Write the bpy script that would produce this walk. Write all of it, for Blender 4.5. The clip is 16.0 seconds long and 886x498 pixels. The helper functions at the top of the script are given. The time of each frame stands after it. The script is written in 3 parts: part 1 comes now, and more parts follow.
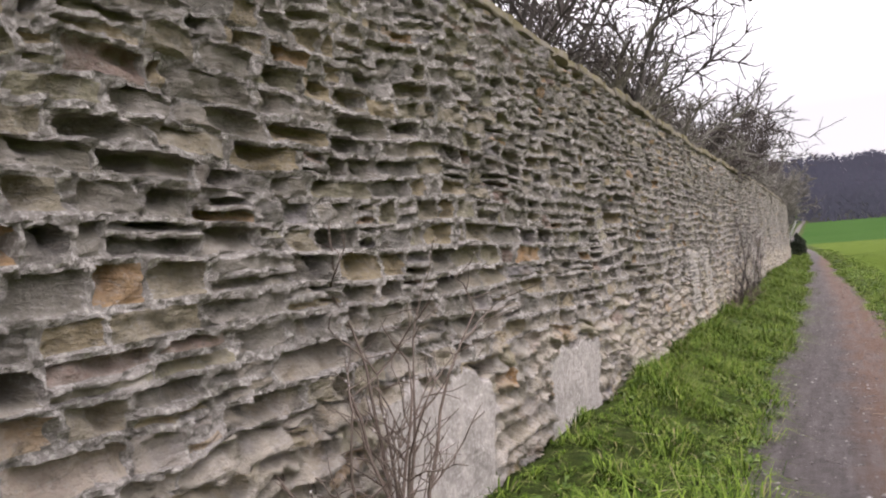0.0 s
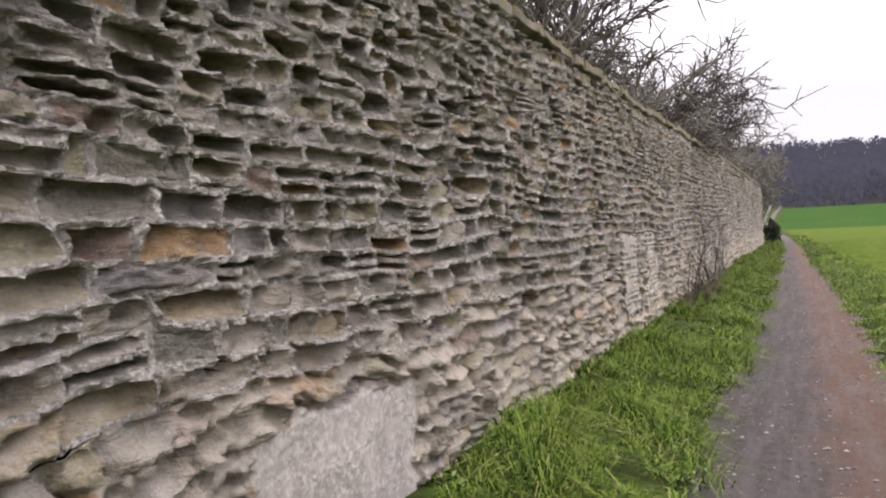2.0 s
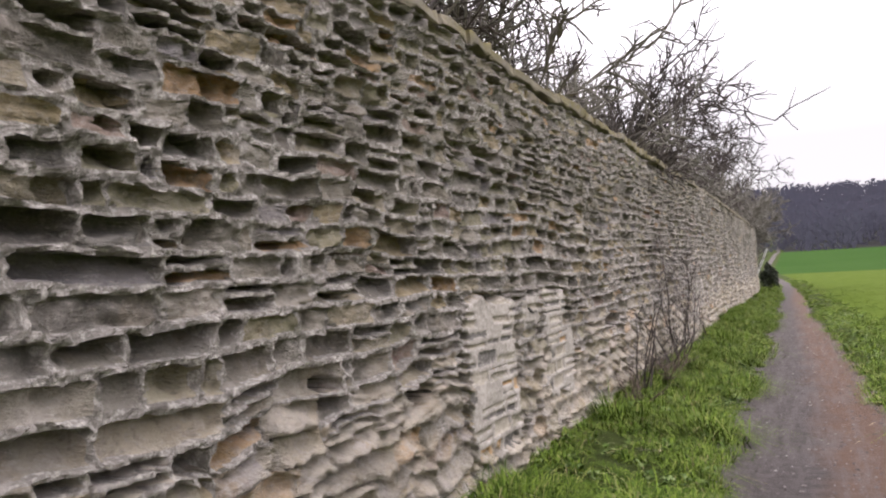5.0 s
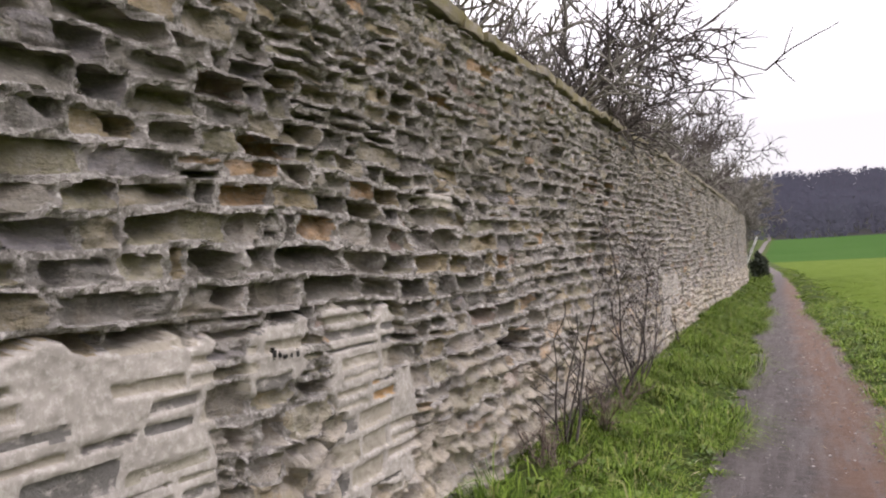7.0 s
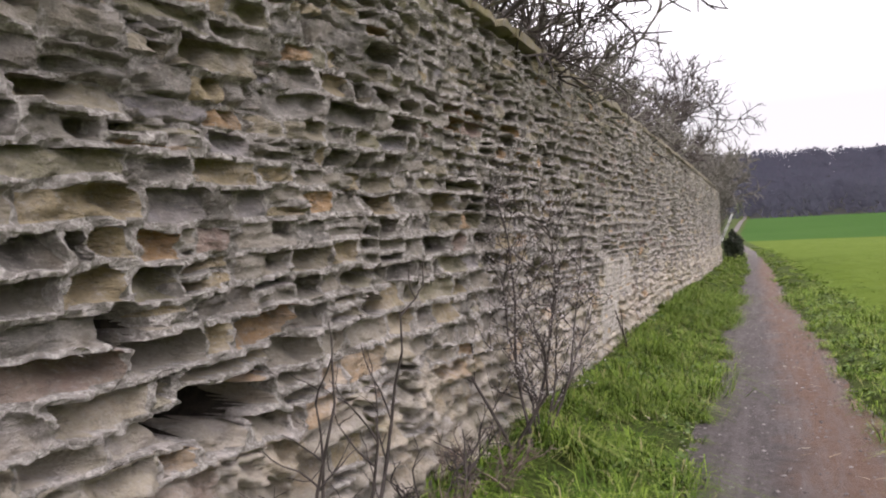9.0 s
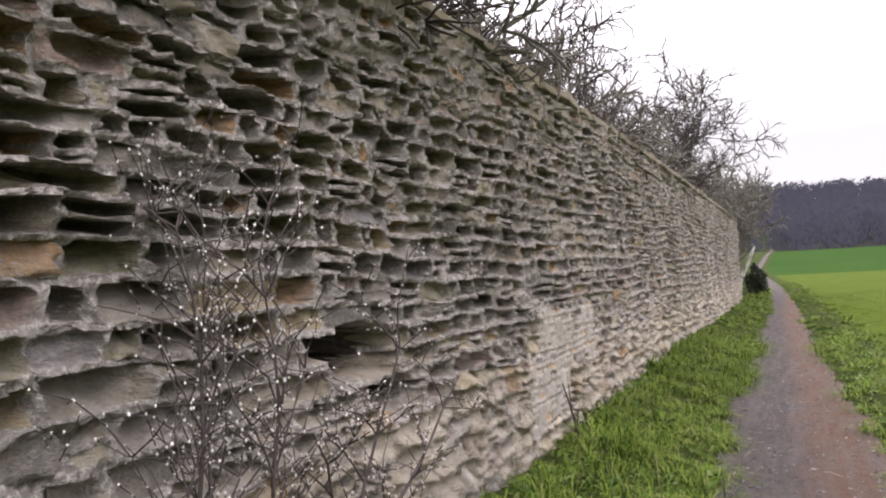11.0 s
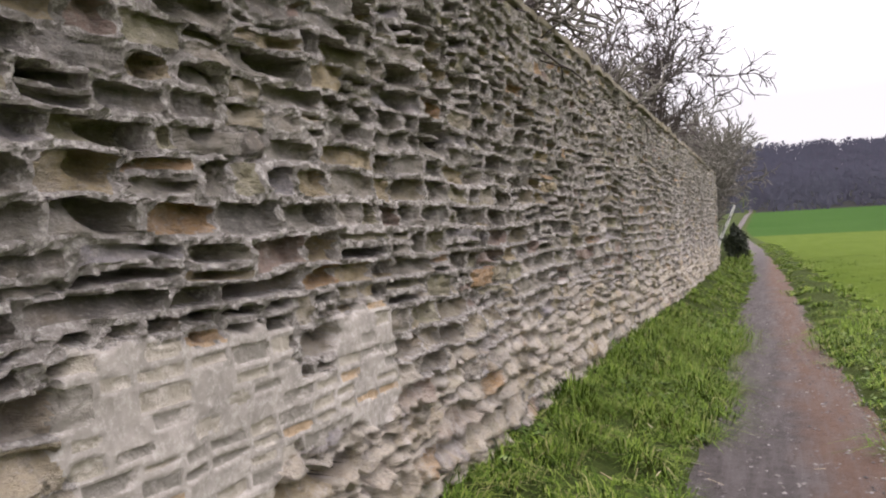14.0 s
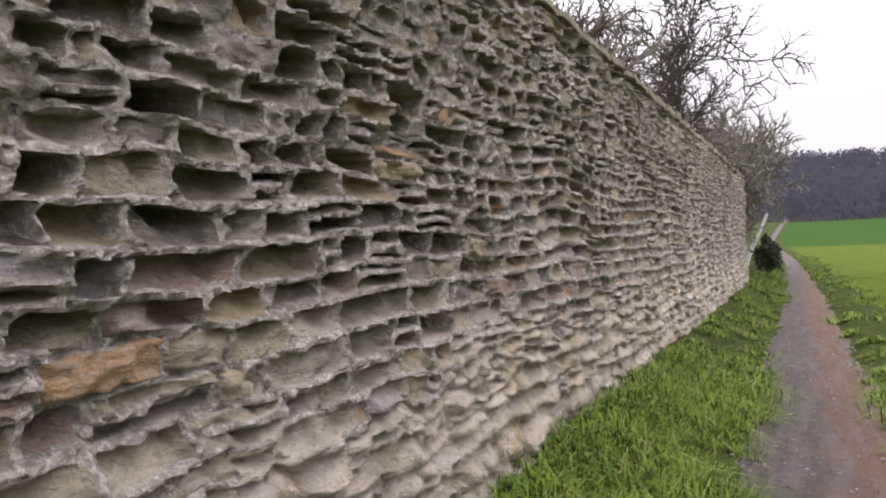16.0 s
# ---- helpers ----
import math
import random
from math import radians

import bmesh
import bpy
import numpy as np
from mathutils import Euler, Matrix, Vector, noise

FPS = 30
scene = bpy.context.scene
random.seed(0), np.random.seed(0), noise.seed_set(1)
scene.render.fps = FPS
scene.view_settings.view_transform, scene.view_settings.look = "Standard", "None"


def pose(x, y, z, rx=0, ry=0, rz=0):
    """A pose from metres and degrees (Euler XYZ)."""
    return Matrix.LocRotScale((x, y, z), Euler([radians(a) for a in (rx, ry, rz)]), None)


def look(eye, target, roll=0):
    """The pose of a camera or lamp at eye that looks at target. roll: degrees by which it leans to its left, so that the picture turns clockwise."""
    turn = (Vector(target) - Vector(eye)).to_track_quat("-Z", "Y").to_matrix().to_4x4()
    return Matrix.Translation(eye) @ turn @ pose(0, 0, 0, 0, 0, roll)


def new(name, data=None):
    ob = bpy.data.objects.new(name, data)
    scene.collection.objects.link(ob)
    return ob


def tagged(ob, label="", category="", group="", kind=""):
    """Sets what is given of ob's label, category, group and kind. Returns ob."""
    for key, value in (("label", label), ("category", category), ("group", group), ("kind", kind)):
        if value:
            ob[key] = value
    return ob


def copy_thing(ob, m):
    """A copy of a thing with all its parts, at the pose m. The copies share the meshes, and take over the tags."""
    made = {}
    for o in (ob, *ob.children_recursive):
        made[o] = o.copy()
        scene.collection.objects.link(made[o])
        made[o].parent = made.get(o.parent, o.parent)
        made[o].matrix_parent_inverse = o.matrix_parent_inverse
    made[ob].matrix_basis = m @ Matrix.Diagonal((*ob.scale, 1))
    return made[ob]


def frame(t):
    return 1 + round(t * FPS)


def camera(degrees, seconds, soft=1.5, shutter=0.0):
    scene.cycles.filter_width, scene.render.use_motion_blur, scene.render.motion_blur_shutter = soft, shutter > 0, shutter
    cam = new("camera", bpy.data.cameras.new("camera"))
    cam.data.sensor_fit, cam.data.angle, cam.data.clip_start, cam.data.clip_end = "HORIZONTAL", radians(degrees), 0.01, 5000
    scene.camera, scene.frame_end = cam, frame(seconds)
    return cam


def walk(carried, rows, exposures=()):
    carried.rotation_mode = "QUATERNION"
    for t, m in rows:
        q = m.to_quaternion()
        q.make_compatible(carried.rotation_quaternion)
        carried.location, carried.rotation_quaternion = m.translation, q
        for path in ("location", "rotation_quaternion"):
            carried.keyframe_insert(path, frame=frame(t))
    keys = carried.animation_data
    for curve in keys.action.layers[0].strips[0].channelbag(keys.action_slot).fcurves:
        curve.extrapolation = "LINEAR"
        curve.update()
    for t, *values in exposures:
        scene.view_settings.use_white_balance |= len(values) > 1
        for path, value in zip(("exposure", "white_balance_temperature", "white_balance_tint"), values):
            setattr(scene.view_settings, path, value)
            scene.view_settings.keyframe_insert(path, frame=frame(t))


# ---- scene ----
cam = camera(60.6, 16.0, soft=2.1)
PATH = [
    (0, (-0.196, 1.237, 1.522), (-1.093, 3.024, 1.56), -4.3),
    (0.5, (-0.177, 1.931, 1.505), (-1.052, 3.73, 1.53), -2.9),
    (1, (-0.147, 2.665, 1.521), (-0.98, 4.482, 1.544), -2.8),
    (1.5, (-0.14, 3.326, 1.507), (-1.007, 5.128, 1.532), -3.6),
    (2, (-0.143, 4.072, 1.519), (-0.996, 5.881, 1.489), -2.7),
    (2.5, (-0.132, 4.772, 1.553), (-1.012, 6.567, 1.532), -2.9),
    (3, (-0.162, 5.533, 1.565), (-1.029, 7.334, 1.62), -2.3),
    (3.2, (-0.148, 5.82, 1.534), (-0.998, 7.629, 1.597), -3.1),
    (5.3, (-0.139, 8.861, 1.568), (-0.983, 10.672, 1.659), -3.0),
    (5.5, (-0.123, 9.138, 1.578), (-0.957, 10.955, 1.639), -3.8),
    (6, (-0.143, 9.925, 1.589), (-1.002, 11.731, 1.634), -3.5),
    (6.5, (-0.169, 10.665, 1.592), (-1.037, 12.466, 1.636), -2.7),
    (7, (-0.197, 11.463, 1.599), (-1.026, 13.282, 1.654), -2.9),
    (7.5, (-0.247, 12.17, 1.585), (-1.094, 13.98, 1.66), -2.6),
    (8, (-0.257, 12.901, 1.566), (-1.073, 14.726, 1.615), -2.7),
    (8.5, (-0.256, 13.62, 1.6), (-1.083, 15.441, 1.612), -3.6),
    (9, (-0.253, 14.426, 1.599), (-1.034, 16.267, 1.589), -2.5),
    (9.2, (-0.273, 14.798, 1.567), (-1.041, 16.645, 1.566), -1.1),
    (11.3, (-0.125, 17.885, 1.629), (-0.961, 19.7, 1.717), -3.0),
    (11.5, (-0.115, 18.187, 1.6), (-0.949, 20.003, 1.669), -3.0),
    (12, (-0.102, 18.958, 1.631), (-0.966, 20.761, 1.672), -2.9),
    (12.5, (-0.15, 19.653, 1.638), (-1.006, 21.46, 1.655), -2.6),
    (13, (-0.201, 20.376, 1.633), (-1.065, 22.179, 1.657), -2.4),
    (13.5, (-0.293, 21.052, 1.602), (-1.175, 22.847, 1.617), -2.9),
    (14, (-0.361, 21.786, 1.602), (-1.155, 23.621, 1.585), -3.0),
    (14.5, (-0.395, 22.451, 1.643), (-1.123, 24.314, 1.67), -3.6),
    (15, (-0.428, 23.213, 1.667), (-1.146, 25.079, 1.709), -3.0),
    (15.5, (-0.417, 23.957, 1.664), (-1.234, 25.782, 1.667), -3.6),
    (16, (-0.39, 24.768, 1.646), (-1.254, 26.572, 1.649), -2.3),
]
walk(cam, [(t, look(eye, target, roll)) for t, eye, target, roll in PATH])

# ---- sky and light ----
world = bpy.data.worlds.new("overcast_sky")
scene.world = world
world.use_nodes = True
wn, wl = world.node_tree.nodes, world.node_tree.links
sky = wn.new("ShaderNodeTexSky")
sky.sky_type, sky.sun_disc = "NISHITA", False
sky.sun_elevation, sky.sun_rotation = radians(50), radians(100)
veil = wn.new("ShaderNodeMix")
veil.data_type = "RGBA"
veil.inputs["Factor"].default_value = 0.86
veil.inputs["B"].default_value = (9.9, 9.2, 9.75, 1)
wl.new(sky.outputs[0], veil.inputs["A"])
way_up = wn.new("ShaderNodeSeparateXYZ")
wl.new(wn.new("ShaderNodeTexCoord").outputs["Generated"], way_up.inputs[0])
overhead = wn.new("ShaderNodeMapRange")
for key, value in (("From Min", 0.15), ("From Max", 1.0), ("To Min", 0.132), ("To Max", 0.62)):
    overhead.inputs[key].default_value = value
wl.new(way_up.outputs["Z"], overhead.inputs["Value"])
wl.new(veil.outputs["Result"], wn["Background"].inputs[0])
wl.new(overhead.outputs[0], wn["Background"].inputs[1])
sun = new("sun", bpy.data.lights.new("sun", "SUN"))
sun.data.energy, sun.data.angle, sun.data.color = 0.5, radians(35), (1, 0.97, 0.94)
sun.matrix_world = look((10, 4, 30), (0, 12, 0))
scene.view_settings.exposure = -0.2


# ---- noise and mesh helpers ----
def lattice(ix, iy, seed):
    h = (ix.astype(np.int64) * 374761393 + iy.astype(np.int64) * 668265263 + seed * 1442695041) & 0x7FFFFFFF
    h = ((h ^ (h >> 13)) * 1274126177) & 0x7FFFFFFF
    h = h ^ (h >> 16)
    return (h & 0xFFFF) / 32767.5 - 1.0


def vnoise(x, y, seed=0):
    """Smooth noise between -1 and 1 on arrays."""
    x, y = np.asarray(x, float), np.asarray(y, float)
    ix, iy = np.floor(x), np.floor(y)
    fx, fy = x - ix, y - iy
    fx, fy = fx * fx * (3 - 2 * fx), fy * fy * (3 - 2 * fy)
    a, b = lattice(ix, iy, seed), lattice(ix + 1, iy, seed)
    c, d = lattice(ix, iy + 1, seed), lattice(ix + 1, iy + 1, seed)
    return (a * (1 - fx) + b * fx) * (1 - fy) + (c * (1 - fx) + d * fx) * fy


def sstep(x):
    x = np.clip(x, 0, 1)
    return x * x * (3 - 2 * x)


def mesh_of(name, verts, faces, mats, smooth=True, slots=None):
    """A mesh from arrays; faces is an (n, 3) or (n, 4) array."""
    verts, faces = np.asarray(verts, np.float32), np.asarray(faces, np.int32)
    me = bpy.data.meshes.new(name)
    n, k = faces.shape
    me.vertices.add(len(verts))
    me.vertices.foreach_set("co", verts.ravel())
    me.loops.add(n * k)
    me.loops.foreach_set("vertex_index", faces.ravel())
    me.polygons.add(n)
    me.polygons.foreach_set("loop_start", np.arange(n, dtype=np.int32) * k)
    me.polygons.foreach_set("use_smooth", np.full(n, smooth))
    if slots is not None:
        me.polygons.foreach_set("material_index", np.asarray(slots, np.int32))
    for m in mats:
        me.materials.append(m)
    me.update(calc_edges=True)
    return me


def part(name, me, parent, label=""):
    ob = new(name, me)
    ob.parent = parent
    return tagged(ob, label)


class Heap:
    """Collects patches of one face size into one mesh."""

    def __init__(self):
        self.v, self.f, self.n = [], [], 0

    def add(self, v, f):
        if len(f):
            self.v.append(v)
            self.f.append(f + self.n)
            self.n += len(v)

    def mesh(self, name, mats, smooth=True):
        return mesh_of(name, np.concatenate(self.v), np.concatenate(self.f), mats, smooth)


# ---- materials ----
class Nodes:
    """A short way to write node materials."""

    def __init__(self, name, rough=0.9):
        self.mat = bpy.data.materials.new(name)
        self.mat.use_nodes = True
        self.t = self.mat.node_tree
        self.b = self.t.nodes["Principled BSDF"]
        self.b.inputs["Roughness"].default_value = rough
        self.b.inputs["Specular IOR Level"].default_value = 0.25
        self.pos = self.t.nodes.new("ShaderNodeNewGeometry").outputs["Position"]

    def link(self, a, b):
        self.t.links.new(a, b)

    def noise(self, scale, detail=4.0, rough=0.55, stretch=None, shift=0.0):
        n = self.t.nodes.new("ShaderNodeTexNoise")
        n.inputs["Scale"].default_value, n.inputs["Detail"].default_value, n.inputs["Roughness"].default_value = scale, detail, rough
        m = self.t.nodes.new("ShaderNodeMapping")
        m.inputs["Scale"].default_value = stretch or (1, 1, 1)
        m.inputs["Location"].default_value = (shift, shift * 1.7, shift * 0.6)
        self.link(self.pos, m.inputs[0])
        self.link(m.outputs[0], n.inputs["Vector"])
        return n.outputs["Fac"]

    def ramp(self, fac, stops, constant=False):
        r = self.t.nodes.new("ShaderNodeValToRGB")
        r.color_ramp.interpolation = "CONSTANT" if constant else "LINEAR"
        e = r.color_ramp.elements
        while len(e) < len(stops):
            e.new(0.5)
        for el, (p, c) in zip(e, stops):
            el.position, el.color = p, (*c, 1) if len(c) == 3 else c
        self.link(fac, r.inputs[0])
        return r.outputs[0]

    def grey(self, fac, lo, hi, a=0.0, b=1.0):
        r = self.t.nodes.new("ShaderNodeMapRange")
        for k, v in zip(("From Min", "From Max", "To Min", "To Max"), (lo, hi, a, b)):
            r.inputs[k].default_value = v
        self.link(fac, r.inputs["Value"])
        return r.outputs[0]

    def mix(self, fac, a, b, how="MIX"):
        m = self.t.nodes.new("ShaderNodeMix")
        m.data_type, m.blend_type = "RGBA", how
        for v, k in ((fac, "Factor"), (a, "A"), (b, "B")):
            if isinstance(v, (int, float)):
                m.inputs[k].default_value = v
            elif isinstance(v, tuple):
                m.inputs[k].default_value = (*v, 1)
            else:
                self.link(v, m.inputs[k])
        return m.outputs["Result"]

    def times(self, a, b):
        m = self.t.nodes.new("ShaderNodeMath")
        m.operation = "MULTIPLY"
        for v, k in ((a, 0), (b, 1)):
            if isinstance(v, (int, float)):
                m.inputs[k].default_value = v
            else:
                self.link(v, m.inputs[k])
        return m.outputs[0]

    def axis(self, which):
        x = self.t.nodes.new("ShaderNodeSeparateXYZ")
        self.link(self.pos, x.inputs[0])
        return x.outputs[which]

    def random(self, joined):
        if joined:
            return self.t.nodes.new("ShaderNodeNewGeometry").outputs["Random Per Island"]
        return self.t.nodes.new("ShaderNodeObjectInfo").outputs["Random"]

    def bump(self, height, strength=0.5, distance=0.01):
        b = self.t.nodes.new("ShaderNodeBump")
        b.inputs["Strength"].default_value, b.inputs["Distance"].default_value = strength, distance
        self.link(height, b.inputs["Height"])
        self.link(b.outputs[0], self.b.inputs["Normal"])

    def done(self, colour):
        if isinstance(colour, tuple):
            self.b.inputs["Base Color"].default_value = (*colour, 1)
        else:
            self.link(colour, self.b.inputs["Base Color"])
        return self.mat


def weathered(n, colour, algae=1.0, grime=1.0, limed=1.0):
    """Stains that masonry carries: soot, lime streaks and algae, most of it high on the wall."""
    z = n.axis(2)
    soot = n.times(n.grey(n.noise(2.3, 6, 0.7, (1, 1, 1.6)), 0.4, 0.64), n.grey(z, 0.8, 2.6, 0.05 * grime, 0.32 * grime))
    colour = n.mix(soot, colour, (0.07, 0.063, 0.058))
    green = n.times(n.grey(n.noise(3.1, 5, 0.65, (1, 1, 2), 4.0), 0.5, 0.7), n.grey(z, 1.5, 3.2, 0.06, 0.45 * algae))
    colour = n.mix(green, colour, (0.125, 0.115, 0.06))
    lime = n.times(n.grey(n.noise(9.0, 5, 0.7, (1, 1, 0.5), 9.0), 0.5, 0.68), n.grey(z, 0.8, 1.35, 0.95 * limed, 0.38 * limed))
    return n.mix(lime, colour, (0.57, 0.515, 0.475))


def stone_material(name, joined):
    n = Nodes(name, 0.92)
    r = n.random(joined)
    base = n.ramp(r, [(0.0, (0.29, 0.264, 0.226)), (0.13, (0.4, 0.345, 0.245)), (0.25, (0.23, 0.214, 0.198)), (0.37, (0.35, 0.32, 0.205)), (0.48, (0.17, 0.155, 0.14)),
                      (0.58, (0.33, 0.298, 0.25)), (0.68, (0.46, 0.41, 0.35)), (0.76, (0.45, 0.355, 0.205)), (0.86, (0.33, 0.225, 0.19)), (0.9, (0.5, 0.3, 0.14)), (0.95, (0.3, 0.275, 0.295))], True)
    bed = n.noise(16, 4, 0.6, (1, 1, 4.5))
    colour = n.mix(n.grey(bed, 0.35, 0.7, 0.0, 0.36), base, (0.15, 0.135, 0.118))
    colour = n.mix(n.times(n.grey(n.noise(5, 3, 0.6, None, 2.0), 0.5, 0.68), n.grey(n.axis(2), 0.8, 1.6, 0.65, 0.18)), colour, (0.42, 0.3, 0.16))
    colour = n.mix(n.times(n.grey(n.noise(2.6, 5, 0.65, None, 8.0), 0.33, 0.6), n.grey(n.axis(2), 0.9, 1.45, 0.9, 0.12)), colour, (0.64, 0.56, 0.455))
    colour = n.mix(n.grey(n.noise(19, 5, 0.7, None, 3.0), 0.53, 0.7, 0, 0.58), colour, (0.085, 0.077, 0.07))
    crumbs = n.grey(n.noise(34, 6, 0.75, (1, 1, 2.2), 6.0), 0.54, 0.64, 0, 0.75)
    colour = n.mix(crumbs, colour, (0.5, 0.45, 0.4))
    colour = weathered(n, colour)
    grain = n.noise(85, 5, 0.7)
    n.bump(n.mix(0.5, bed, grain), 1.0, 0.05)
    return n.done(n.mix(n.grey(grain, 0.3, 0.75, 0.25, 0.0), colour, (0.12, 0.108, 0.096)))


def mortar_material(name, tone, algae=1.0, grime=1.0, coarse=1.0):
    n = Nodes(name, 0.95)
    g = n.noise(38, 6, 0.75)
    colour = n.mix(n.grey(n.noise(4.5, 4, 0.6), 0.35, 0.7), tone, tuple(c * 0.72 for c in tone))
    colour = n.mix(n.grey(g, 0.49, 0.62, 0, 0.8 * coarse), colour, (0.72, 0.67, 0.62))
    colour = n.mix(n.grey(g, 0.25, 0.45, 0.55 * coarse, 0.0), colour, (0.16, 0.14, 0.122))
    n.bump(g, coarse, 0.03)
    return n.done(weathered(n, colour, algae, grime, coarse))


def bark_material(name, a, b):
    n = Nodes(name, 0.9)
    g = n.noise(22, 5, 0.7, (1, 1, 0.25))
    n.bump(g, 0.6, 0.01)
    return n.done(n.mix(n.grey(g, 0.35, 0.65), a, b))


STONE = stone_material("sandstone_piece", False)


def smeared_material():
    n = Nodes("smeared_stone", 0.9)
    base = n.ramp(n.random(True), [(0.0, (0.36, 0.32, 0.26)), (0.22, (0.16, 0.148, 0.137)), (0.42, (0.38, 0.34, 0.28)), (0.58, (0.26, 0.237, 0.185)), (0.72, (0.12, 0.113, 0.107)), (0.9, (0.42, 0.26, 0.12))], True)
    smear = n.grey(n.noise(13, 5, 0.65, (1, 1, 1.8)), 0.52, 0.68, 0, 0.6)
    g = n.noise(60, 5, 0.7)
    n.bump(g, 0.8, 0.02)
    base = n.mix(n.grey(n.axis(1), 19.9, 20.1, 0.1, 0.42), base, (0.4, 0.36, 0.3))
    colour = n.mix(smear, base, (0.6, 0.54, 0.485))
    return n.done(n.mix(n.grey(g, 0.25, 0.42, 0.35, 0), colour, (0.2, 0.18, 0.16)))


SMEARED = smeared_material()
STONES = stone_material("sandstone", True)
MORTAR = mortar_material("lime_mortar", (0.33, 0.3, 0.27), 1.0, 1.2)
REPAIR = mortar_material("cement_repair", (0.36, 0.326, 0.29), 0.0, 0.3, 0.35)

# near-black brown for hole insides: their shade painted as a colour
HOLE_SHADE = bark_material("hole_shade", (0.035, 0.03, 0.025), (0.09, 0.075, 0.06))
RENDER = mortar_material("old_render", (0.4, 0.362, 0.335), 0.3, 1.0, 0.55)


def coping_material():
    n = Nodes("mossy_coping", 0.95)
    g = n.noise(30, 6, 0.7)
    colour = n.mix(n.grey(n.noise(3, 4), 0.35, 0.65), (0.29, 0.255, 0.21), (0.17, 0.15, 0.125))
    moss = n.times(n.grey(n.noise(6, 5, 0.7, None, 3), 0.38, 0.55), n.times(n.grey(n.axis(1), 14, 26, 0.9, 0.3), n.grey(n.axis(2), 3.07, 3.15, 0.25, 1.0)))
    colour = n.mix(moss, colour, (0.2, 0.17, 0.065))
    n.bump(g, 0.9, 0.02)
    return n.done(colour)


def gravel_material():
    n = Nodes("gravel_path", 0.95)
    n.b.inputs["Specular IOR Level"].default_value = 0.1
    fine, mid = n.noise(70, 5, 0.8), n.noise(9, 5, 0.7)
    grey = n.mix(n.grey(mid, 0.35, 0.65), (0.066, 0.057, 0.054), (0.1, 0.088, 0.085))
    red = n.mix(n.grey(mid, 0.35, 0.65), (0.108, 0.07, 0.053), (0.138, 0.093, 0.071))
    x = n.t.nodes.new("ShaderNodeMath")
    x.operation = "ADD"
    n.link(n.axis(0), x.inputs[0])
    n.link(n.times(n.noise(1.6, 4), 0.6), x.inputs[1])
    y = n.t.nodes.new("ShaderNodeMath")
    y.operation = "ADD"
    n.link(x.outputs[0], y.inputs[0])
    n.link(n.grey(n.axis(1), 18, 48, 0, 0.5), y.inputs[1])
    colour = n.mix(n.grey(y.outputs[0], 0.12, 0.42), grey, red)
    colour = n.mix(n.grey(n.noise(7, 5, 0.7, (1, 0.1, 1), 5.0), 0.45, 0.68, 0, 0.6), colour, (0.15, 0.133, 0.127))
    colour = n.mix(n.grey(fine, 0.6, 0.75, 0, 0.5), colour, (0.24, 0.215, 0.205))
    colour = n.mix(n.grey(fine, 0.25, 0.4, 0.5, 0), colour, (0.055, 0.046, 0.042))
    n.bump(fine, 1.0, 0.02)
    return n.done(colour)


def turf_material():
    n = Nodes("verge_turf", 0.95)
    n.b.inputs["Specular IOR Level"].default_value = 0.05
    a, b = n.noise(11, 5, 0.7), n.noise(60, 4, 0.7)
    colour = n.mix(n.grey(a, 0.35, 0.65), (0.025, 0.036, 0.01), (0.05, 0.065, 0.016))
    n.bump(b, 0.9, 0.03)
    return n.done(n.mix(n.grey(b, 0.55, 0.8, 0, 0.4), colour, (0.12, 0.1, 0.05)))


def field_material():
    n = Nodes("crop_field", 0.95)
    n.b.inputs["Specular IOR Level"].default_value = 0.03
    y = n.t.nodes.new("ShaderNodeMath")
    y.operation = "ADD"
    n.link(n.axis(1), y.inputs[0])
    n.link(n.times(n.noise(0.02, 3), 25.0), y.inputs[1])
    near = n.mix(n.grey(n.noise(0.35, 5, 0.6, (2.5, 0.4, 1)), 0.35, 0.65), (0.058, 0.085, 0.011), (0.072, 0.1, 0.016))
    far = n.mix(n.grey(n.noise(0.05, 4, 0.6), 0.35, 0.65), (0.022, 0.057, 0.009), (0.029, 0.065, 0.012))
    colour = n.mix(n.grey(y.outputs[0], 139, 143), near, far)
    colour = n.mix(n.grey(n.axis(1), 255, 262), colour, (0.03, 0.028, 0.03))
    fine = n.noise(26, 5, 0.75)
    n.bump(fine, 0.6, 0.03)
    return n.done(n.mix(n.grey(fine, 0.3, 0.6, 0.2, 0), colour, (0.045, 0.072, 0.01)))


def blade_material(name, stops, rough=0.8):
    n = Nodes(name, rough)
    colour = n.ramp(n.random(True), stops)
    patch = n.grey(n.noise(1.7, 4, 0.6), 0.4, 0.7, 0, 0.4)
    n.b.inputs["Specular IOR Level"].default_value = 0.08
    return n.done(n.mix(patch, colour, (0.1, 0.145, 0.022)))


COPING, GRAVEL, TURF, FIELD = coping_material(), gravel_material(), turf_material(), field_material()
GRASS = blade_material("grass_blades", [(0.0, (0.02, 0.042, 0.006)), (0.4, (0.06, 0.105, 0.013)), (0.82, (0.19, 0.265, 0.04)), (0.93, (0.23, 0.23, 0.08)), (1.0, (0.24, 0.2, 0.12))])
CROP = blade_material("crop_blades", [(0.0, (0.045, 0.076, 0.01)), (1.0, (0.08, 0.115, 0.02))])
LEAF = blade_material("weed_leaves", [(0.0, (0.04, 0.075, 0.014)), (0.7, (0.085, 0.13, 0.028)), (1.0, (0.19, 0.24, 0.1))], 0.45)
BARK = bark_material("grey_bark", (0.045, 0.039, 0.035), (0.1, 0.088, 0.08))
